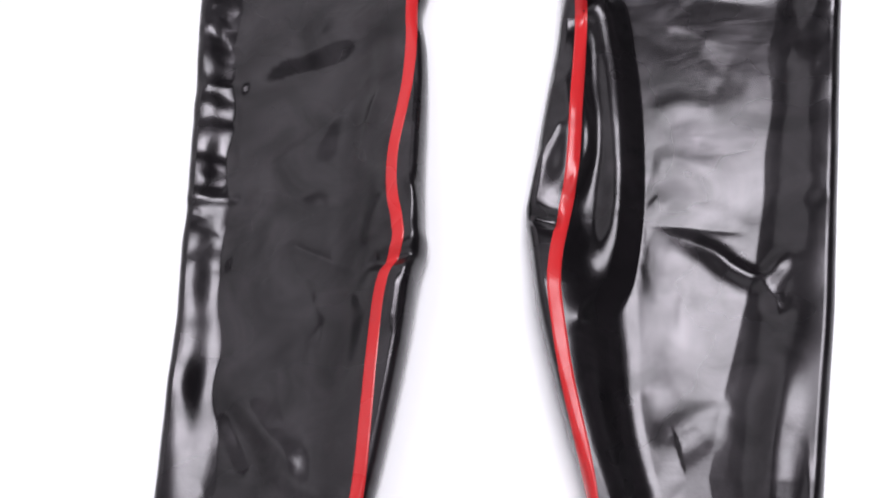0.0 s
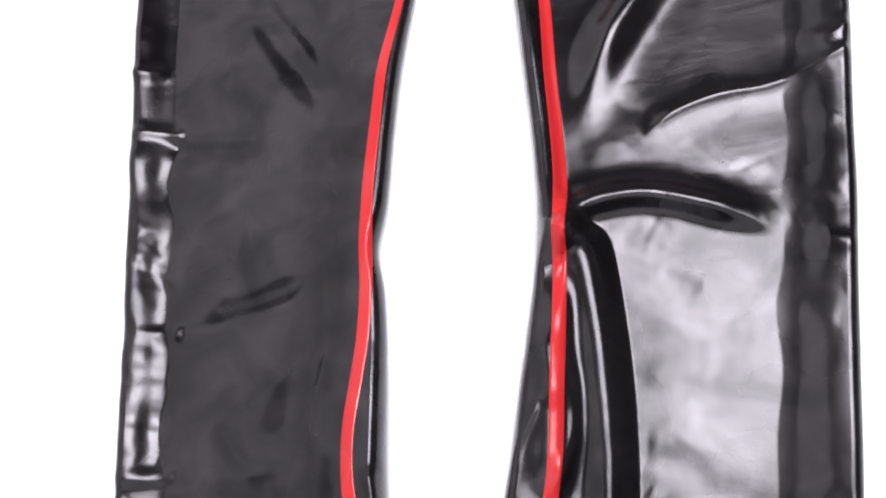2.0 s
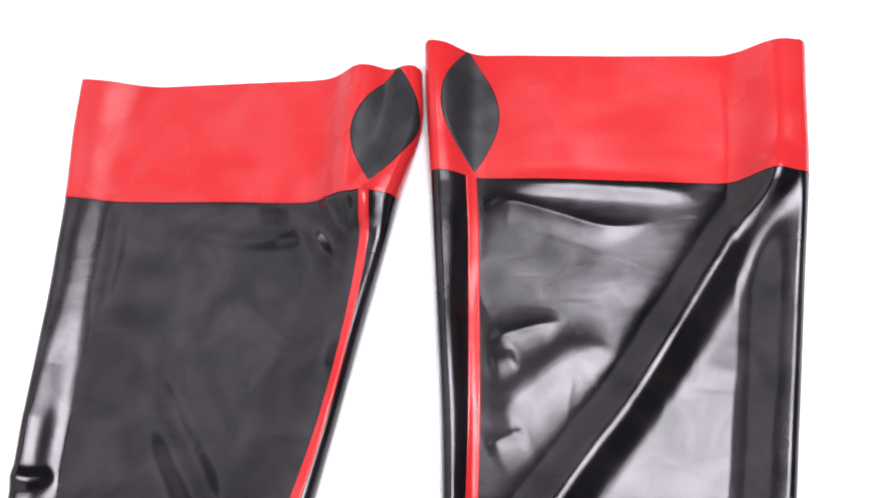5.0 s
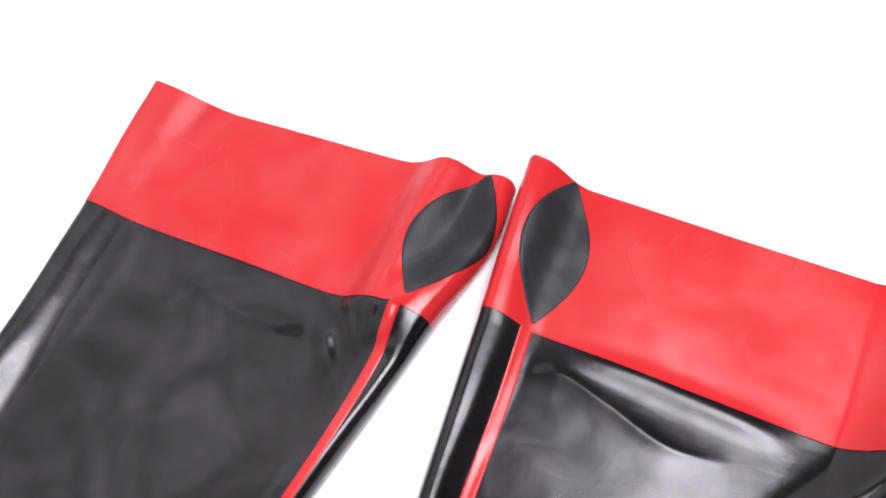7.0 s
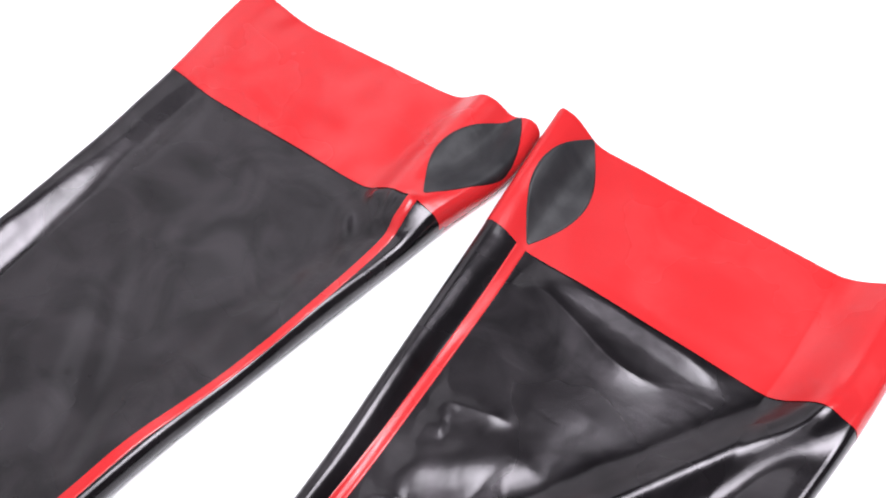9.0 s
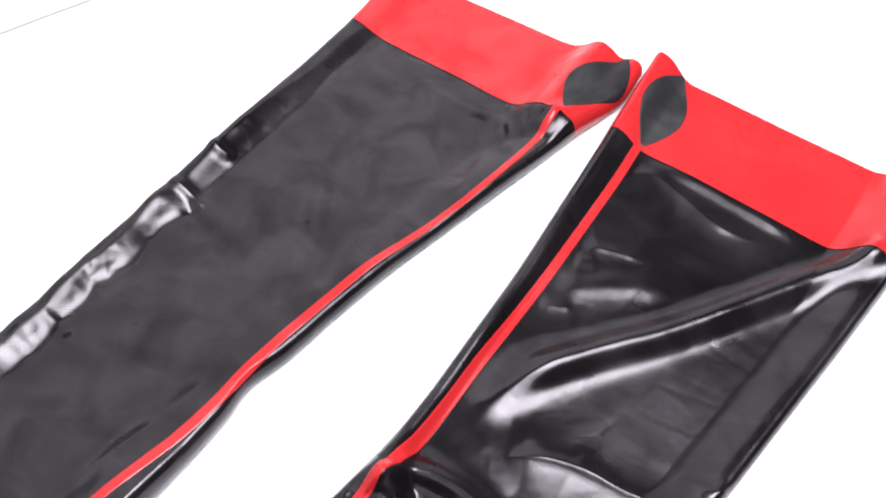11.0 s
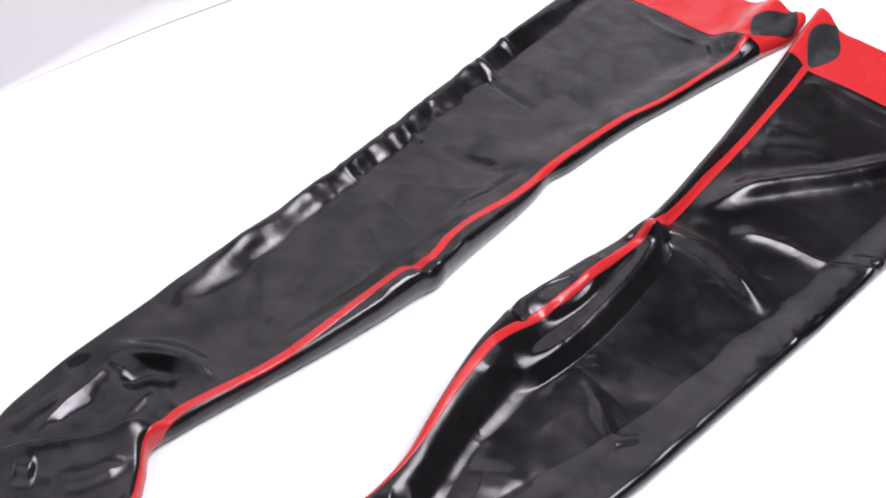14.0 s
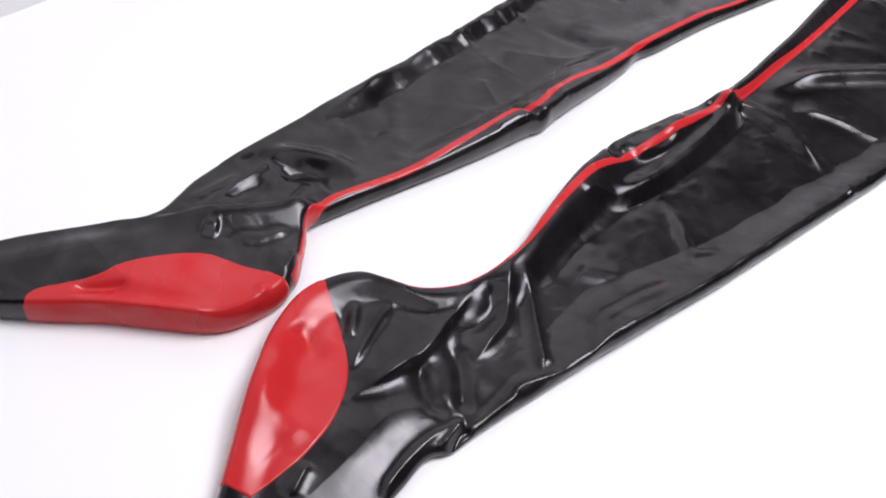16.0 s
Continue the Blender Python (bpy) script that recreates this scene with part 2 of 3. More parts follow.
        wob_in = 1 + 0.06 * waves(metres, self.seed, 0.11, 1)
        crumple = self.rough_out * np.clip((s - 0.22) / 0.06, 0.15, 1) * np.clip((0.62 - s) / 0.06, 0.25, 1)
        wob_out = 1 + crumple * waves(metres, self.seed + 1, 0.055)
        high_in, high_out = self.table(s, 2) * wob_in, self.table(s, 3) * wob_out
        ramp_in, ramp_out = self.table(s, 4) * (1 + 0.05 * waves(metres, self.seed + 2, 0.10, 1)), self.table(s, 5) * (1 + 1.6 * crumple * waves(metres, self.seed + 3, 0.06, 1))

        def ramp(v, soft):
            f = np.clip(1 - v, 0, 1)
            return f - soft * np.sin(2 * np.pi * f) / (2 * np.pi)

        z = mid + (high_in - mid) * ramp((q - r) / ramp_in, 0.8) + (high_out - mid) * ramp((width - q - r) / ramp_out, 0.42 if self.rough_out > 0.05 else 0.4)
        for fold in self.folds:
            z = z + fold_height(x, y, fold)
        z = z + 0.00014 * (np.sin(x * 52 + 1.7 * np.sin(y * 21 + self.seed) + self.seed) + np.sin(y * 61 + 2.1 * np.sin(x * 33 + 2.0 * self.seed)))
        z = z + 0.00003 * (np.sin(x * 160 + 3 * np.sin(y * 70)) + np.sin(y * 130 + 2.5 * np.sin(x * 90 + self.seed)))
        for fold in self.creases:
            z = z + fold_height(x, y, fold)
        z = np.maximum(z, 0.0022)
        drop = np.where(d < r, (1 + np.sin(turn_in)) / 2, np.where(e < r, (1 + np.sin(turn_out)) / 2, 1.0))
        return np.stack([x, y, np.maximum(z * drop, 0.0006)], -1)

    def columns(self, s, n_mid, n_edge):
        """For each s the d values of a whole top, from under the inner edge to under the outer one."""
        inner, outer = self.edges(s)
        width = np.hypot(*(outer - inner).T)
        r = np.minimum(0.0058, width * 0.2)
        turn = np.linspace(-1.4, math.pi / 2, n_edge)
        d_edge = np.where(turn < 0, turn, 1 - np.cos(turn))
        mids = np.linspace(0, 1, n_mid + 2)[1:-1]
        return np.concatenate([r[:, None] * d_edge, r[:, None] + (width - 2 * r)[:, None] * mids, width[:, None] - r[:, None] * d_edge[::-1]], 1)

    def tube(self, name, s0, s1, rows, mat, parent, label="", n_mid=150, close_end=False, lift=0.0):
        s = np.linspace(s0, s1, rows)
        top = self.surface(s[:, None], self.columns(s, n_mid, 12))
        top[..., 2] += lift
        first, last = top[:, :1], top[:, -1:]
        f = np.linspace(0, 1, 8)[1:-1][None, :, None]
        under = last + (first - last) * f
        under[..., 2] = 0.0006
        ring = np.concatenate([top, under], 1)
        verts, faces = ring.reshape(-1, 3), grid_faces(rows, ring.shape[1], closed=True)
        if close_end:
            base = (rows - 1) * ring.shape[1]
            faces.append(tuple(range(base, base + ring.shape[1])))
        return mesh_object(name, verts, [f[::-1] for f in faces], mat, parent, label=label)

    def overlay(self, name, s, d0, d1, cols, mat, parent, label="", lift=0.0004):
        """A thin sheet glued on the top between two lines d0(s) and d1(s), with its edges turned down."""
        f = np.linspace(0, 1, cols)
        d = d0[:, None] + (d1 - d0)[:, None] * f
        p = self.surface(s[:, None], d)
        du, dv = np.gradient(p, axis=0), np.gradient(p, axis=1)
        n = np.cross(du, dv)
        n /= np.linalg.norm(n, axis=-1, keepdims=True) + 1e-12
        n *= np.where(n[..., 2:].mean() < 0, -1.0, 1.0)
        rise = np.full(d.shape, lift)
        rise[:, 0] = rise[:, -1] = rise[0] = rise[-1] = -0.0002
        verts = p + n * rise[..., None]
        faces = grid_faces(len(s), cols)
        probe = np.cross(verts[len(s) // 2, cols // 2 + 1] - verts[len(s) // 2, cols // 2], verts[len(s) // 2 + 1, cols // 2] - verts[len(s) // 2, cols // 2])
        if probe[2] < 0:
            faces = [q[::-1] for q in faces]
        return mesh_object(name, verts.reshape(-1, 3), faces, mat, parent, label=label)


def stocking(leg, label, cuff_y, stripe, leaf, heel):
    """cuff_y: lower edge of the red cuff. stripe: rows of a place and the width there. leaf: its two tips and its half width.
    heel: places along the red patch's border."""
    thing = tagged(new("latex_stocking"), label, "stocking", group="pair of stockings")
    s_cuff = leg.s_at(cuff_y)
    leg.tube("leg", s_cuff - 0.002, 1.0, 800, BLACK, thing, "glossy black latex leg and foot with soft folds", close_end=True)
    leg.tube("cuff", 0.0, s_cuff + 0.0015, 110, RED, thing, "wide bright red latex cuff", lift=0.0006)
    line = spline(stripe, 12 * len(stripe))
    rows = np.array([(*leg.locate(x, y), wide) for x, y, wide in line])
    rows = rows[np.argsort(rows[:, 0])]
    s = np.linspace(rows[0, 0], rows[-1, 0], 420)
    centre, half = np.interp(s, rows[:, 0], rows[:, 1]), np.interp(s, rows[:, 0], rows[:, 2]) / 2
    centre = np.convolve(np.pad(centre, 4, mode="edge"), np.ones(9) / 9, mode="valid")
    leg.overlay("side_stripe", s, centre - half, centre + half, 11, RED, thing, "narrow red latex stripe", 0.0004)
    top, tip, wide = np.array(leaf[0]), np.array(leaf[1]), leaf[2]
    f = np.linspace(0, 1, 70)
    rows = np.array([leg.locate(*(top + (tip - top) * k)) for k in f])
    s = np.linspace(rows[0, 0], rows[-1, 0], 70)
    middle = np.interp(s, np.maximum.accumulate(rows[:, 0]) + 1e-7 * np.arange(70), rows[:, 1])
    bow = np.sin(math.pi * f) ** 0.97 * wide + 0.0002
    leg.overlay("leaf_inset", s, middle - bow, middle + bow, 31, MATT_BLACK, thing, "pointed black latex leaf", 0.0014)
    rows = np.array([leg.locate(x, y) for x, y in spline(heel, 12 * len(heel))])
    rows = rows[np.argsort(rows[:, 0])]
    s = np.linspace(rows[0, 0], rows[-1, 0], 160)
    reach = np.interp(s, rows[:, 0], rows[:, 1])
    reach = np.convolve(np.pad(reach, 3, mode="edge"), np.ones(7) / 7, mode="valid")
    reach[0] = reach[-1] = -0.0085
    leg.overlay("heel_patch", s, np.full(160, -0.009), np.maximum(reach, -0.0085), 70, RED, thing, "red latex heel patch", 0.0008)
    return thing


# stations from cuff to toe: a place on the inner edge and its partner on the outer edge
LEFT_THIGH = [(0.128, 0.628, -0.107, 0.621), (0.130, 0.586, -0.106, 0.585), (0.119, 0.535, -0.102, 0.537), (0.107, 0.470, -0.098, 0.470), (0.094, 0.400, -0.0945, 0.400), (0.084, 0.345, -0.091, 0.346),
    (0.078, 0.295, -0.088, 0.295), (0.074, 0.250, -0.085, 0.250), (0.069, 0.222, -0.083, 0.222), (0.0725, 0.195, -0.081, 0.195)]
LEFT_CALF = [(0.074, 0.155, -0.079, 0.155), (0.074, 0.105, -0.076, 0.105), (0.075, 0.074, -0.075, 0.072), (0.0765, 0.060, -0.074, 0.058), (0.072, 0.040, -0.073, 0.038), (0.066, 0.000, -0.072, 0.000), (0.057, -0.047, -0.071, -0.050), (0.047, -0.092, -0.070, -0.100), (0.039, -0.130, -0.069, -0.145)]
LEFT_FOOT = [(0.033, -0.160, -0.067, -0.190), (0.031, -0.182, -0.062, -0.222), (0.044, -0.197, -0.056, -0.241), (0.058, -0.213, -0.051, -0.258), (0.069, -0.228, -0.052, -0.270), (0.0745, -0.250, -0.056, -0.280), (0.071, -0.278, -0.062, -0.291), (0.060, -0.299, -0.068, -0.302), (0.036, -0.321, -0.077, -0.320), (0.008, -0.344, -0.089, -0.340), (-0.020, -0.372, -0.101, -0.362), (-0.050, -0.400, -0.113, -0.384), (-0.085, -0.430, -0.128, -0.408), (-0.115, -0.446, -0.138, -0.430)]
RIGHT_THIGH = [(0.129, 0.644, 0.373, 0.637), (0.132, 0.608, 0.370, 0.600), (0.137, 0.555, 0.366, 0.547), (0.1425, 0.495, 0.359, 0.492), (0.148, 0.440, 0.352, 0.440), (0.1525, 0.390, 0.345, 0.390), (0.156, 0.330, 0.336, 0.325), (0.1585, 0.275, 0.328, 0.270), (0.1585, 0.235, 0.3225, 0.228), (0.155, 0.200, 0.317, 0.195), (0.147, 0.155, 0.3095, 0.148)]
RIGHT_CALF = [(0.138, 0.105, 0.302, 0.100), (0.1325, 0.077, 0.298, 0.075), (0.1345, 0.055, 0.294, 0.050), (0.139, 0.015, 0.2875, 0.010), (0.150, -0.040, 0.2765, -0.045), (0.159, -0.075, 0.269, -0.085)]
RIGHT_FOOT = [(0.161, -0.103, 0.263, -0.115), (0.158, -0.125, 0.2585, -0.140), (0.148, -0.150, 0.253, -0.172), (0.132, -0.170, 0.249, -0.195), (0.112, -0.181, 0.246, -0.215), (0.097, -0.190, 0.244, -0.230), (0.087, -0.206, 0.243, -0.240), (0.082, -0.226, 0.241, -0.249), (0.084, -0.247, 0.236, -0.257), (0.097, -0.278, 0.235, -0.268), (0.118, -0.310, 0.238, -0.287), (0.138, -0.338, 0.240, -0.312), (0.166, -0.375, 0.240, -0.350), (0.190, -0.412, 0.240, -0.390), (0.210, -0.440, 0.235, -0.425)]

# along the tube: s, height of the flat middle, of the inner and the outer bulge, and how far each bulge slopes inwards
LEFT_HEIGHTS = [(0.0, 0.008, 0.020, 0.021, 0.020, 0.050), (0.08, 0.007, 0.018, 0.0140, 0.030, 0.032), (0.13, 0.006, 0.0170, 0.0130, 0.040, 0.027), (0.18, 0.005, 0.015, 0.0135, 0.050, 0.023), (0.21, 0.005, 0.015, 0.0160, 0.052, 0.021), (0.27, 0.005, 0.015, 0.0145, 0.055, 0.021), (0.41, 0.005, 0.019, 0.0145, 0.050, 0.020), (0.47, 0.006, 0.027, 0.0150, 0.050, 0.019), (0.52, 0.006, 0.029, 0.0155, 0.050, 0.019), (0.56, 0.006, 0.024, 0.0170, 0.046, 0.020), (0.60, 0.008, 0.020, 0.0185, 0.042, 0.026), (0.645, 0.013, 0.018, 0.0170, 0.034, 0.030), (0.72, 0.015, 0.017, 0.018, 0.03, 0.032), (0.78, 0.020, 0.022, 0.021, 0.03, 0.03), (0.86, 0.030, 0.026, 0.022, 0.04, 0.03), (0.94, 0.022, 0.022, 0.018, 0.03, 0.03), (1.0, 0.006, 0.006, 0.006, 0.01, 0.01)]
RIGHT_HEIGHTS = [(0.0, 0.009, 0.027, 0.024, 0.034, 0.046), (0.09, 0.006, 0.016, 0.022, 0.028, 0.040), (0.16, 0.005, 0.014, 0.016, 0.017, 0.030), (0.25, 0.005, 0.014, 0.0145, 0.012, 0.029), (0.36, 0.005, 0.014, 0.013, 0.011, 0.029), (0.40, 0.005, 0.017, 0.013, 0.036, 0.032), (0.47, 0.005, 0.020, 0.0145, 0.048, 0.031), (0.521, 0.005, 0.022, 0.0148, 0.054, 0.032), (0.559, 0.005, 0.027, 0.0150, 0.047, 0.036), (0.609, 0.005, 0.027, 0.0165, 0.036, 0.044), (0.648, 0.006, 0.025, 0.0175, 0.032, 0.047),
    (0.72, 0.009, 0.018, 0.010, 0.03, 0.026), (0.80, 0.014, 0.022, 0.010, 0.03, 0.03), (0.88, 0.018, 0.026, 0.010, 0.03, 0.03), (0.95, 0.014, 0.018, 0.010, 0.03, 0.03), (1.0, 0.005, 0.005, 0.005, 0.01, 0.01)]

# folds: the crest's line, its height, its width to the left and to the right of its way, and which ends taper (short and long: a brief taper at the end, long also a slow one at the start)
LEFT_CUFF_FOLDS = [
    ([(0.071, 0.537), (0.079, 0.518), (0.093, 0.503)], 0.0030, 0.004, 0.006, "both", "crease"),
    ([(0.096, 0.539), (0.099, 0.523), (0.095, 0.511)], 0.0030, 0.005, 0.004, "both"),
    ([(-0.054, 0.523), (0.003, 0.530), (0.052, 0.523)], 0.0014, 0.005, 0.010, "both"),
    ([(0.090, 0.643), (0.088, 0.593), (0.087, 0.543), (0.087, 0.503)], 0.0160, 0.021, 0.016, "end"),
    ([(-0.044, 0.478), (-0.011, 0.418), (0.033, 0.356), (0.062, 0.312)], 0.0016, 0.010, 0.008, "both"),
    ([(-0.034, 0.518), (0.021, 0.506), (0.064, 0.511)], 0.0018, 0.006, 0.005, "both"),
    ([(0.060, 0.521), (0.076, 0.496), (0.094, 0.476)], 0.0024, 0.005, 0.005, "both"),
    ([(0.087, 0.535), (0.091, 0.508)], 0.0025, 0.005, 0.004, "both"),
]
LEFT_THIGH_FOLDS = [
    ([(-0.040, 0.471), (-0.021, 0.433), (0.006, 0.393), (0.034, 0.352), (0.052, 0.313), (0.058, 0.293)], -0.0022, 0.0085, 0.0070, "both"),
    ([(-0.027, 0.413), (-0.004, 0.379), (0.021, 0.340), (0.044, 0.303), (0.057, 0.287)], -0.0017, 0.0070, 0.0100, "both"),
    ([(-0.059, 0.302), (-0.026, 0.297), (0.000, 0.296)], -0.0020, 0.0050, 0.0050, "end"),
    ([(-0.051, 0.477), (-0.032, 0.434), (-0.004, 0.388), (0.024, 0.346), (0.055, 0.297)], 0.0008, 0.0160, 0.0090, "both"),
    ([(-0.039, 0.424), (-0.008, 0.364), (0.021, 0.323), (0.054, 0.284)], 0.0011, 0.0110, 0.0130, "both"),
    ([(-0.065, 0.538), (-0.061, 0.499), (-0.064, 0.446)], 0.0012, 0.0060, 0.0060, "both"),
    ([(-0.084, 0.312), (-0.068, 0.312), (-0.053, 0.309)], 0.0022, 0.0050, 0.0040, "end"),
    ([(-0.092, 0.356), (-0.080, 0.354), (-0.067, 0.358)], 0.0024, 0.0050, 0.0050, "end"),
    ([(-0.055, 0.310), (-0.030, 0.302), (0.004, 0.300)], 0.0010, 0.0080, 0.0080, "both"),
    ([(0.021, 0.357), (0.044, 0.317), (0.057, 0.297)], -0.0007, 0.0080, 0.0080, "both"),
    ([(0.071, 0.486), (0.081, 0.443), (0.079, 0.415)], 0.0010, 0.0060, 0.0050, "both"),
]
LEFT_KNEE_FOLDS = [
    ([(-0.053, 0.185), (-0.019, 0.189), (0.011, 0.196), (0.034, 0.205), (0.053, 0.213)], -0.0020, 0.0085, 0.0075, "both"),
    ([(-0.059, 0.194), (-0.028, 0.202), (0.001, 0.208), (0.026, 0.217), (0.056, 0.223)], 0.0028, 0.0220, 0.0130, "both"),
    ([(-0.044, 0.265), (-0.008, 0.234), (0.009, 0.219)], 0.0010, 0.0120, 0.0120, "both"),
    ([(0.060, 0.207), (0.047, 0.186), (0.041, 0.154), (0.035, 0.127)], 0.0010, 0.0090, 0.0090, "both"),
    ([(0.028, 0.194), (0.016, 0.151), (-0.010, 0.118)], 0.0008, 0.0090, 0.0090, "both"),
    ([(0.042, 0.190), (0.023, 0.162), (-0.008, 0.136), (-0.040, 0.116)], 0.0013, 0.010, 0.006, "both", "crease"),
    ([(0.046, 0.173), (0.037, 0.143), (0.028, 0.108)], 0.0012, 0.008, 0.005, "both", "crease"),
    ([(-0.044, 0.102), (-0.019, 0.100), (0.015, 0.102)], 0.0011, 0.005, 0.008, "both", "crease"),
    ([(-0.070, 0.185), (-0.044, 0.182)], 0.0014, 0.0052, 0.0052, "end"),
    ([(-0.075, 0.159), (-0.047, 0.160)], -0.0012, 0.0065, 0.0065, "end"),
    ([(-0.071, 0.135), (-0.045, 0.133)], -0.0010, 0.0065, 0.0065, "end"),
]
LEFT_CALF_FOLDS = [
    ([(0.042, 0.055), (0.054, 0.049), (0.080, 0.055)], -0.0050, 0.0050, 0.0050, "start"),
    ([(0.043, 0.059), (0.046, 0.076), (0.055, 0.094)], 0.0022, 0.0050, 0.0050, "both"),
    ([(0.041, 0.043), (0.024, 0.054), (-0.001, 0.066), (-0.010, 0.074)], 0.0016, 0.0050, 0.0060, "both", "crease"),
    ([(0.044, 0.022), (0.032, 0.036), (0.012, 0.031)], 0.0012, 0.0060, 0.0060, "both", "crease"),
    ([(0.067, 0.102), (0.073, 0.083), (0.077, 0.062)], 0.0022, 0.0030, 0.0030, "both"),
    ([(-0.040, -0.015), (-0.022, -0.033), (-0.001, -0.052), (0.019, -0.067)], 0.0026, 0.0080, 0.0060, "both"),
    ([(-0.037, -0.020), (-0.024, -0.048), (-0.009, -0.072)], -0.0018, 0.0080, 0.0080, "both"),
    ([(0.063, 0.042), (0.061, 0.025), (0.058, 0.006)], 0.0016, 0.0030, 0.0030, "both"),
    ([(-0.073, 0.102), (-0.040, 0.103)], 0.0015, 0.0052, 0.0039, "end"),
    ([(-0.069, 0.057), (-0.042, 0.059)], 0.0009, 0.0078, 0.0052, "end"),
]
LEFT_ANKLE_FOLDS = [
    ([(-0.050, -0.172), (-0.040, -0.147), (-0.017, -0.127), (0.008, -0.120), (0.029, -0.124)], 0.0080, 0.0100, 0.0080, "both"),
    ([(-0.026, -0.237), (-0.034, -0.201), (-0.038, -0.172), (-0.041, -0.158)], 0.0030, 0.0060, 0.0080, "both", "crease"),
    ([(0.010, -0.195), (0.003, -0.171), (-0.000, -0.152)], 0.0036, 0.0040, 0.0070, "both", "crease"),
    ([(-0.022, -0.168), (-0.015, -0.146), (0.008, -0.133)], -0.0050, 0.0080, 0.0080, "both"),
    ([(-0.023, -0.219), (-0.024, -0.198), (-0.018, -0.176)], -0.0030, 0.0090, 0.0090, "both"),
    ([(-0.042, -0.243), (-0.042, -0.214), (-0.043, -0.183)], 0.0020, 0.0050, 0.0060, "both"),
    ([(-0.004, -0.146), (0.010, -0.149), (0.023, -0.156)], 0.0020, 0.0045, 0.0045, "both"),
    ([(-0.047, -0.093), (-0.029, -0.085), (0.009, -0.097)], 0.0020, 0.0070, 0.0090, "both"),
    ([(-0.015, -0.054), (0.006, -0.068), (0.025, -0.083)], 0.0022, 0.0070, 0.0070, "both"),
    ([(-0.053, -0.188), (-0.049, -0.162), (-0.032, -0.138)], -0.0020, 0.0080, 0.0080, "both"),
]
LEFT_HEEL_FOLDS = [
    ([(-0.047, -0.280), (-0.024, -0.244), (-0.006, -0.219), (0.007, -0.199), (0.018, -0.176), (0.020, -0.161)], 0.0120, 0.0030, 0.0200, "both", "plate_left"),
    ([(-0.011, -0.252), (0.001, -0.242)], 0.0030, 0.0060, 0.0060, "both"),
    ([(0.012, -0.242), (0.027, -0.224), (0.035, -0.200)], 0.0035, 0.0040, 0.0060, "both", "crease"),
    ([(0.052, -0.212), (0.061, -0.227), (0.063, -0.241)], 0.0040, 0.0040, 0.0050, "both", "crease"),
    ([(-0.026, -0.379), (0.010, -0.342), (0.047, -0.308), (0.067, -0.295)], 0.0035, 0.0050, 0.0100, "both", "crease"),
    ([(-0.022, -0.354), (-0.007, -0.338), (0.006, -0.319)], -0.0040, 0.0040, 0.0050, "both"),
    ([(0.070, -0.255), (0.073, -0.275), (0.073, -0.294)], 0.0030, 0.0040, 0.0050, "both", "crease"),
    ([(0.062, -0.255), (0.072, -0.260)], 0.0020, 0.0040, 0.0040, "both"),
]
RIGHT_CUFF_FOLDS = [
    ([(0.170, 0.528), (0.187, 0.534), (0.214, 0.527), (0.248, 0.517), (0.282, 0.521)], 0.0022, 0.0050, 0.0060, "both", "crease"),
    ([(0.174, 0.545), (0.221, 0.546), (0.266, 0.543), (0.306, 0.539)], 0.0020, 0.0060, 0.0060, "both"),
    ([(0.351, 0.657), (0.350, 0.621), (0.348, 0.586), (0.345, 0.556)], 0.0072, 0.017, 0.017, "none"),
]
RIGHT_THIGH_FOLDS = [
    ([(0.183, 0.273), (0.196, 0.313), (0.208, 0.340), (0.233, 0.376), (0.262, 0.415), (0.315, 0.501), (0.336, 0.532), (0.345, 0.549), (0.354, 0.564)], 0.0100, 0.0125, 0.0110, "long"),
    ([(0.328, 0.308), (0.308, 0.301), (0.288, 0.296), (0.264, 0.294), (0.244, 0.289), (0.228, 0.281), (0.217, 0.272)], 0.0034, 0.0060, 0.0060, "end", "crease"),
    ([(0.332, 0.323), (0.323, 0.319), (0.306, 0.320)], 0.0025, 0.0050, 0.0060, "end"),
    ([(0.175, 0.443), (0.195, 0.450), (0.221, 0.457)], 0.0017, 0.0055, 0.0050, "both", "crease"),
    ([(0.178, 0.428), (0.194, 0.434)], 0.0009, 0.0060, 0.0060, "both"),
    ([(0.177, 0.395), (0.196, 0.413), (0.221, 0.432), (0.250, 0.448)], 0.0020, 0.0130, 0.0100, "both"),
    ([(0.177, 0.381), (0.199, 0.392)], 0.0011, 0.0050, 0.0060, "both", "crease"),
    ([(0.167, 0.254), (0.163, 0.220), (0.157, 0.191)], 0.0022, 0.004, 0.005, "both"),
]
RIGHT_KNEE_FOLDS = [
    ([(0.173, 0.214), (0.176, 0.225), (0.182, 0.234), (0.197, 0.238), (0.217, 0.238), (0.241, 0.231), (0.262, 0.222), (0.289, 0.211)], 0.0076, 0.0100, 0.0066, "short"),
    ([(0.176, 0.216), (0.183, 0.209), (0.186, 0.174), (0.187, 0.140), (0.186, 0.108), (0.183, 0.072), (0.176, 0.037), (0.166, 0.021)], 0.0105, 0.0078, 0.0115, "end", "plate_left"),
    ([(0.155, 0.166), (0.164, 0.121)], 0.0022, 0.008, 0.008, "both"),
    ([(0.315, 0.198), (0.299, 0.202)], 0.0014, 0.005, 0.005, "end"),
    ([(0.171, 0.200), (0.167, 0.170), (0.1640, 0.135), (0.1605, 0.100), (0.156, 0.078)], 0.0048, 0.0050, 0.0110, "both"),
]
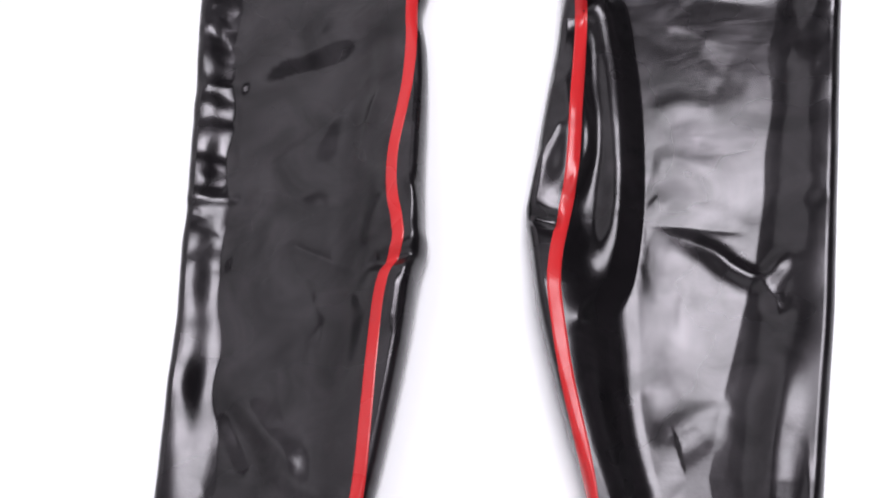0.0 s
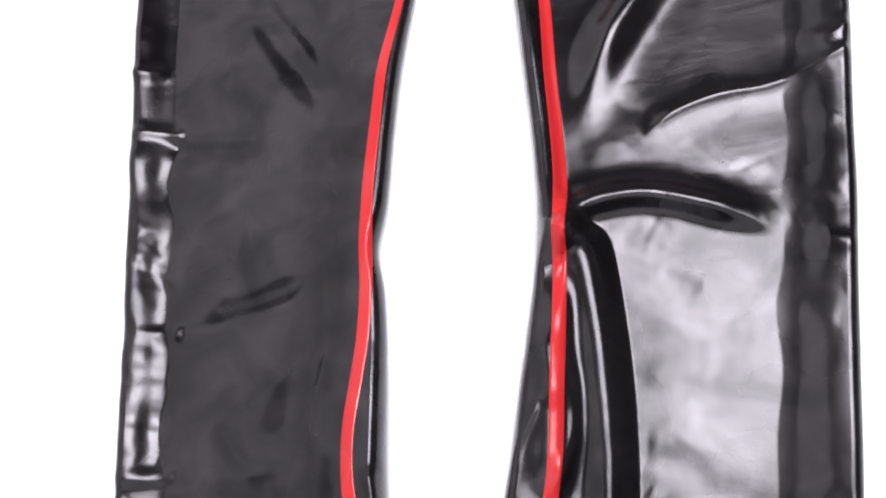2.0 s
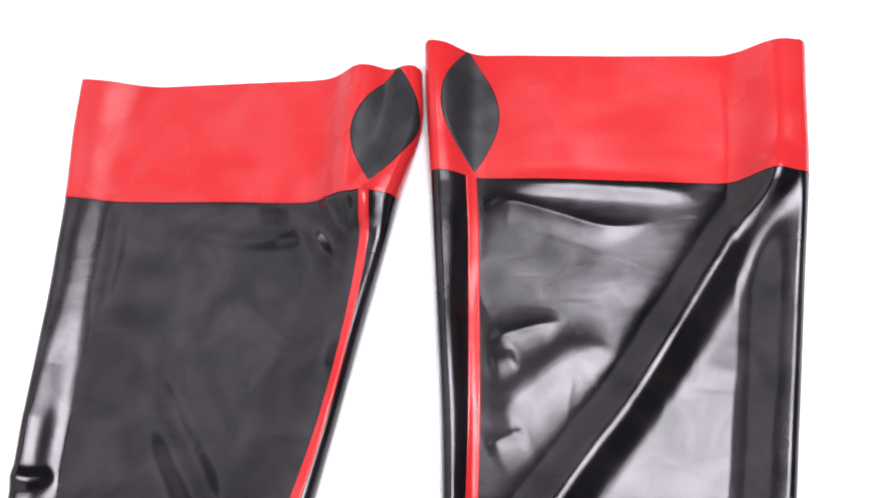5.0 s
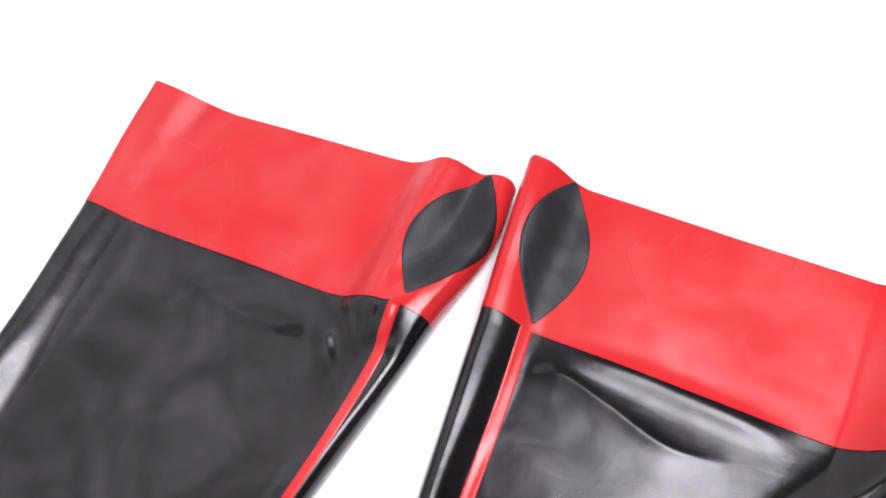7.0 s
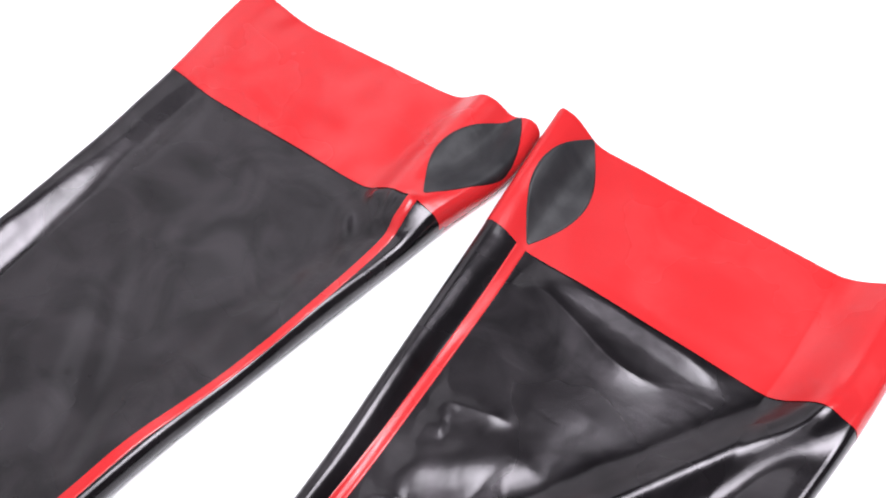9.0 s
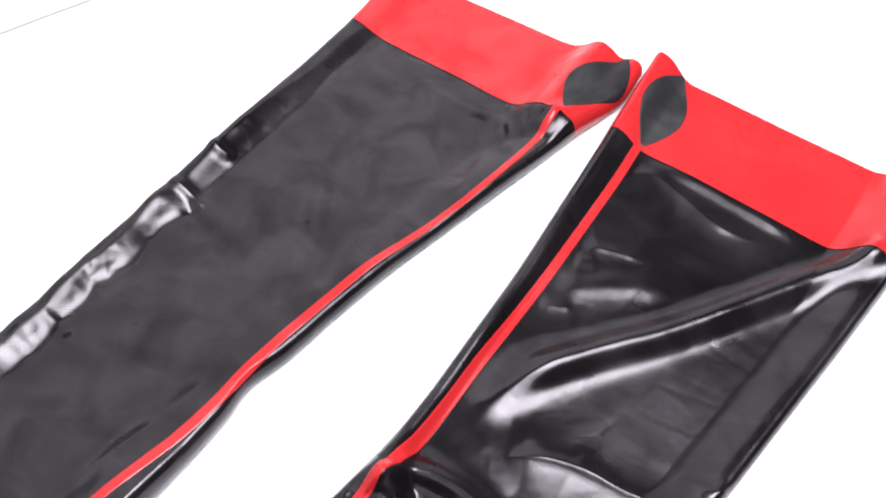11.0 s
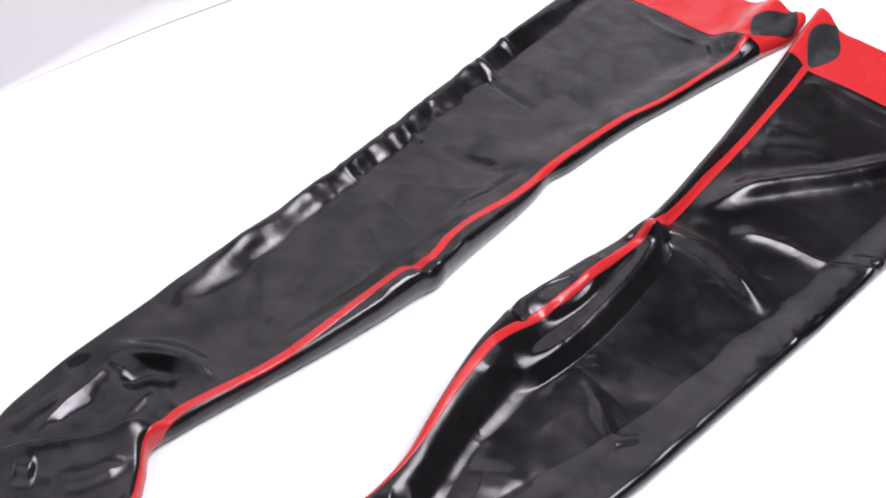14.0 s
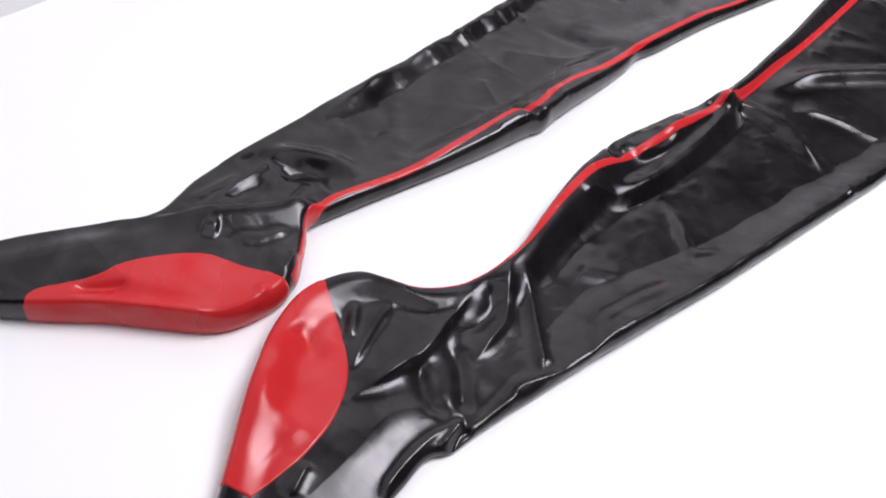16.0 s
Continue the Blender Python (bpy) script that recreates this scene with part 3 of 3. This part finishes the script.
RIGHT_CALF_FOLDS = [
    ([(0.267, -0.043), (0.261, -0.094), (0.262, -0.130), (0.250, -0.160), (0.243, -0.178), (0.245, -0.189), (0.243, -0.208), (0.243, -0.247)], 0.0050, 0.0070, 0.0035, "both", "crease"),
    ([(0.168, 0.159), (0.170, 0.133), (0.169, 0.111), (0.163, 0.093), (0.157, 0.082)], 0.0030, 0.0035, 0.0030, "both"),
    ([(0.155, 0.132), (0.150, 0.120), (0.141, 0.104), (0.136, 0.085)], 0.0018, 0.0025, 0.0030, "both", "crease"),
    ([(0.134, 0.074), (0.145, 0.069), (0.154, 0.068)], -0.0050, 0.0050, 0.0050, "end"),
    ([(0.160, 0.003), (0.162, 0.018), (0.177, 0.033)], 0.0025, 0.0040, 0.0040, "both", "crease"),
    ([(0.197, 0.069), (0.224, 0.065), (0.254, 0.060)], -0.0007, 0.0030, 0.0030, "both", "crease"),
    ([(0.203, 0.064), (0.230, 0.051), (0.242, 0.040), (0.254, 0.034), (0.264, 0.041), (0.263, 0.050)], 0.0030, 0.0045, 0.0060, "both"),
    ([(0.254, 0.034), (0.259, 0.023), (0.261, 0.011)], 0.0016, 0.0040, 0.0050, "both", "crease"),
    ([(0.231, -0.041), (0.210, -0.054), (0.205, -0.056)], 0.0014, 0.0070, 0.0070, "both"),
    ([(0.191, -0.053), (0.214, -0.040), (0.234, -0.033)], 0.0012, 0.0070, 0.0060, "both"),
    ([(0.202, 0.106), (0.218, 0.106), (0.245, 0.098)], 0.0003, 0.0060, 0.0070, "both"),
    ([(0.205, 0.135), (0.221, 0.143), (0.251, 0.134)], 0.0003, 0.0070, 0.0070, "both"),
    ([(0.201, 0.084), (0.210, 0.077)], 0.0003, 0.0050, 0.0050, "both"),
]
RIGHT_ANKLE_FOLDS = [
    ([(0.164, -0.131), (0.171, -0.170), (0.179, -0.202), (0.179, -0.217), (0.176, -0.243), (0.171, -0.274)], 0.0080, 0.0035, 0.0110, "both", "crease"),
    ([(0.131, -0.185), (0.138, -0.212), (0.148, -0.238), (0.156, -0.256)], 0.0035, 0.0030, 0.0060, "both", "crease"),
    ([(0.164, -0.098), (0.185, -0.122), (0.199, -0.142), (0.203, -0.163), (0.207, -0.185)], 0.0060, 0.0035, 0.0075, "both", "crease"),
    ([(0.175, -0.092), (0.195, -0.107), (0.215, -0.125), (0.238, -0.146)], 0.0055, 0.0035, 0.0060, "start", "crease"),
    ([(0.177, -0.187), (0.199, -0.193), (0.220, -0.211), (0.230, -0.223)], -0.0035, 0.0060, 0.0060, "both"),
    ([(0.177, -0.202), (0.189, -0.221), (0.208, -0.231), (0.226, -0.229)], -0.0040, 0.0050, 0.0070, "both"),
    ([(0.166, -0.126), (0.183, -0.139), (0.186, -0.174)], -0.0030, 0.0060, 0.0060, "both"),
    ([(0.243, -0.098), (0.248, -0.061), (0.263, -0.005)], 0.0022, 0.0060, 0.0080, "both"),
]
RIGHT_HEEL_FOLDS = [
    ([(0.232, -0.224), (0.228, -0.253), (0.229, -0.275), (0.232, -0.293), (0.235, -0.307)], 0.0032, 0.0045, 0.0035, "both", "crease"),
    ([(0.232, -0.223), (0.235, -0.238), (0.237, -0.254)], 0.0040, 0.0030, 0.0030, "both", "crease"),
    ([(0.242, -0.225), (0.239, -0.233), (0.242, -0.245)], -0.0060, 0.0040, 0.0040, "start", "crease"),
    ([(0.112, -0.209), (0.126, -0.225), (0.135, -0.241)], 0.0035, 0.0040, 0.0040, "both"),
    ([(0.108, -0.222), (0.126, -0.233), (0.134, -0.246)], -0.0025, 0.0040, 0.0040, "both"),
    ([(0.190, -0.321), (0.195, -0.335), (0.201, -0.347)], 0.0040, 0.0040, 0.0060, "both", "crease"),
    ([(0.101, -0.258), (0.118, -0.260), (0.140, -0.272)], -0.0030, 0.0080, 0.0080, "both"),
    ([(0.110, -0.290), (0.140, -0.311), (0.183, -0.320)], 0.0030, 0.0120, 0.0120, "both"),
]

left = Leg(LEFT_THIGH + LEFT_CALF + LEFT_FOOT, LEFT_HEIGHTS, LEFT_CUFF_FOLDS + LEFT_THIGH_FOLDS + LEFT_KNEE_FOLDS + LEFT_CALF_FOLDS + LEFT_ANKLE_FOLDS + LEFT_HEEL_FOLDS, 3, 0.072)
right = Leg(RIGHT_THIGH + RIGHT_CALF + RIGHT_FOOT, RIGHT_HEIGHTS, RIGHT_CUFF_FOLDS + RIGHT_THIGH_FOLDS + RIGHT_KNEE_FOLDS + RIGHT_CALF_FOLDS + RIGHT_ANKLE_FOLDS + RIGHT_HEEL_FOLDS, 11, 0.03)

# stripe: places along its middle, and its width there
LEFT_STRIPE = [(0.099, 0.541, 0.0070), (0.100, 0.513, 0.0065), (0.099, 0.487, 0.0060), (0.096, 0.452, 0.0055), (0.090, 0.413, 0.0055), (0.081, 0.370, 0.0060), (0.073, 0.335, 0.0068), (0.069, 0.298, 0.0072), (0.065, 0.258, 0.0075), (0.064, 0.226, 0.0077), (0.0645, 0.190, 0.0077), (0.062, 0.156, 0.0077), (0.057, 0.122, 0.0077), (0.0565, 0.103, 0.0077), (0.0585, 0.086, 0.0077),
    (0.0625, 0.070, 0.0077), (0.0615, 0.056, 0.0077), (0.056, 0.043, 0.0077), (0.052, 0.027, 0.0077), (0.0495, 0.000, 0.0077), (0.047, -0.039, 0.0077), (0.044, -0.075, 0.0077), (0.037, -0.107, 0.0077), (0.030, -0.134, 0.0077), (0.026, -0.152, 0.0075), (0.027, -0.168, 0.0070), (0.033, -0.184, 0.006), (0.046, -0.199, 0.006), (0.060, -0.215, 0.006), (0.072, -0.232, 0.006)]
RIGHT_STRIPE = [(0.163, 0.555, 0.0070), (0.166, 0.514, 0.0072), (0.1675, 0.477, 0.0072), (0.169, 0.440, 0.0072), (0.1705, 0.403, 0.0072), (0.171, 0.363, 0.0072), (0.171, 0.320, 0.0075), (0.172, 0.285, 0.0076), (0.172, 0.250, 0.0077), (0.170, 0.218, 0.0077), (0.167, 0.175, 0.0077), (0.1635, 0.135, 0.0077), (0.160, 0.100, 0.0077), (0.1545, 0.073, 0.0077), (0.150, 0.052, 0.0077),
    (0.148, 0.030, 0.0077), (0.150, 0.004, 0.0077), (0.1535, -0.025, 0.0077), (0.159, -0.055, 0.0075), (0.1625, -0.083, 0.007), (0.162, -0.106, 0.006), (0.158, -0.127, 0.006), (0.150, -0.149, 0.006), (0.134, -0.169, 0.006), (0.113, -0.181, 0.005)]
# heel patch: places along its border with the black, from the heel towards the toe
LEFT_HEEL = [(0.075, -0.243), (0.057, -0.242), (0.045, -0.247), (0.024, -0.256), (0.006, -0.272), (-0.006, -0.292), (-0.013, -0.311), (-0.016, -0.332), (-0.026, -0.353), (-0.036, -0.373), (-0.031, -0.384)]
RIGHT_HEEL = [(0.084, -0.217), (0.108, -0.227), (0.127, -0.237), (0.151, -0.253), (0.166, -0.270), (0.177, -0.291), (0.182, -0.309), (0.184, -0.330), (0.183, -0.364)]

stocking(left, "long black latex stocking with red cuff and crumpled foot turned aside", 0.534, LEFT_STRIPE, ((0.114, 0.629), (0.102, 0.540), 0.0215), LEFT_HEEL)
stocking(right, "long black latex stocking with red cuff and deep thigh folds", 0.5535, RIGHT_STRIPE, ((0.1575, 0.6435), (0.165, 0.554), 0.0190), RIGHT_HEEL)
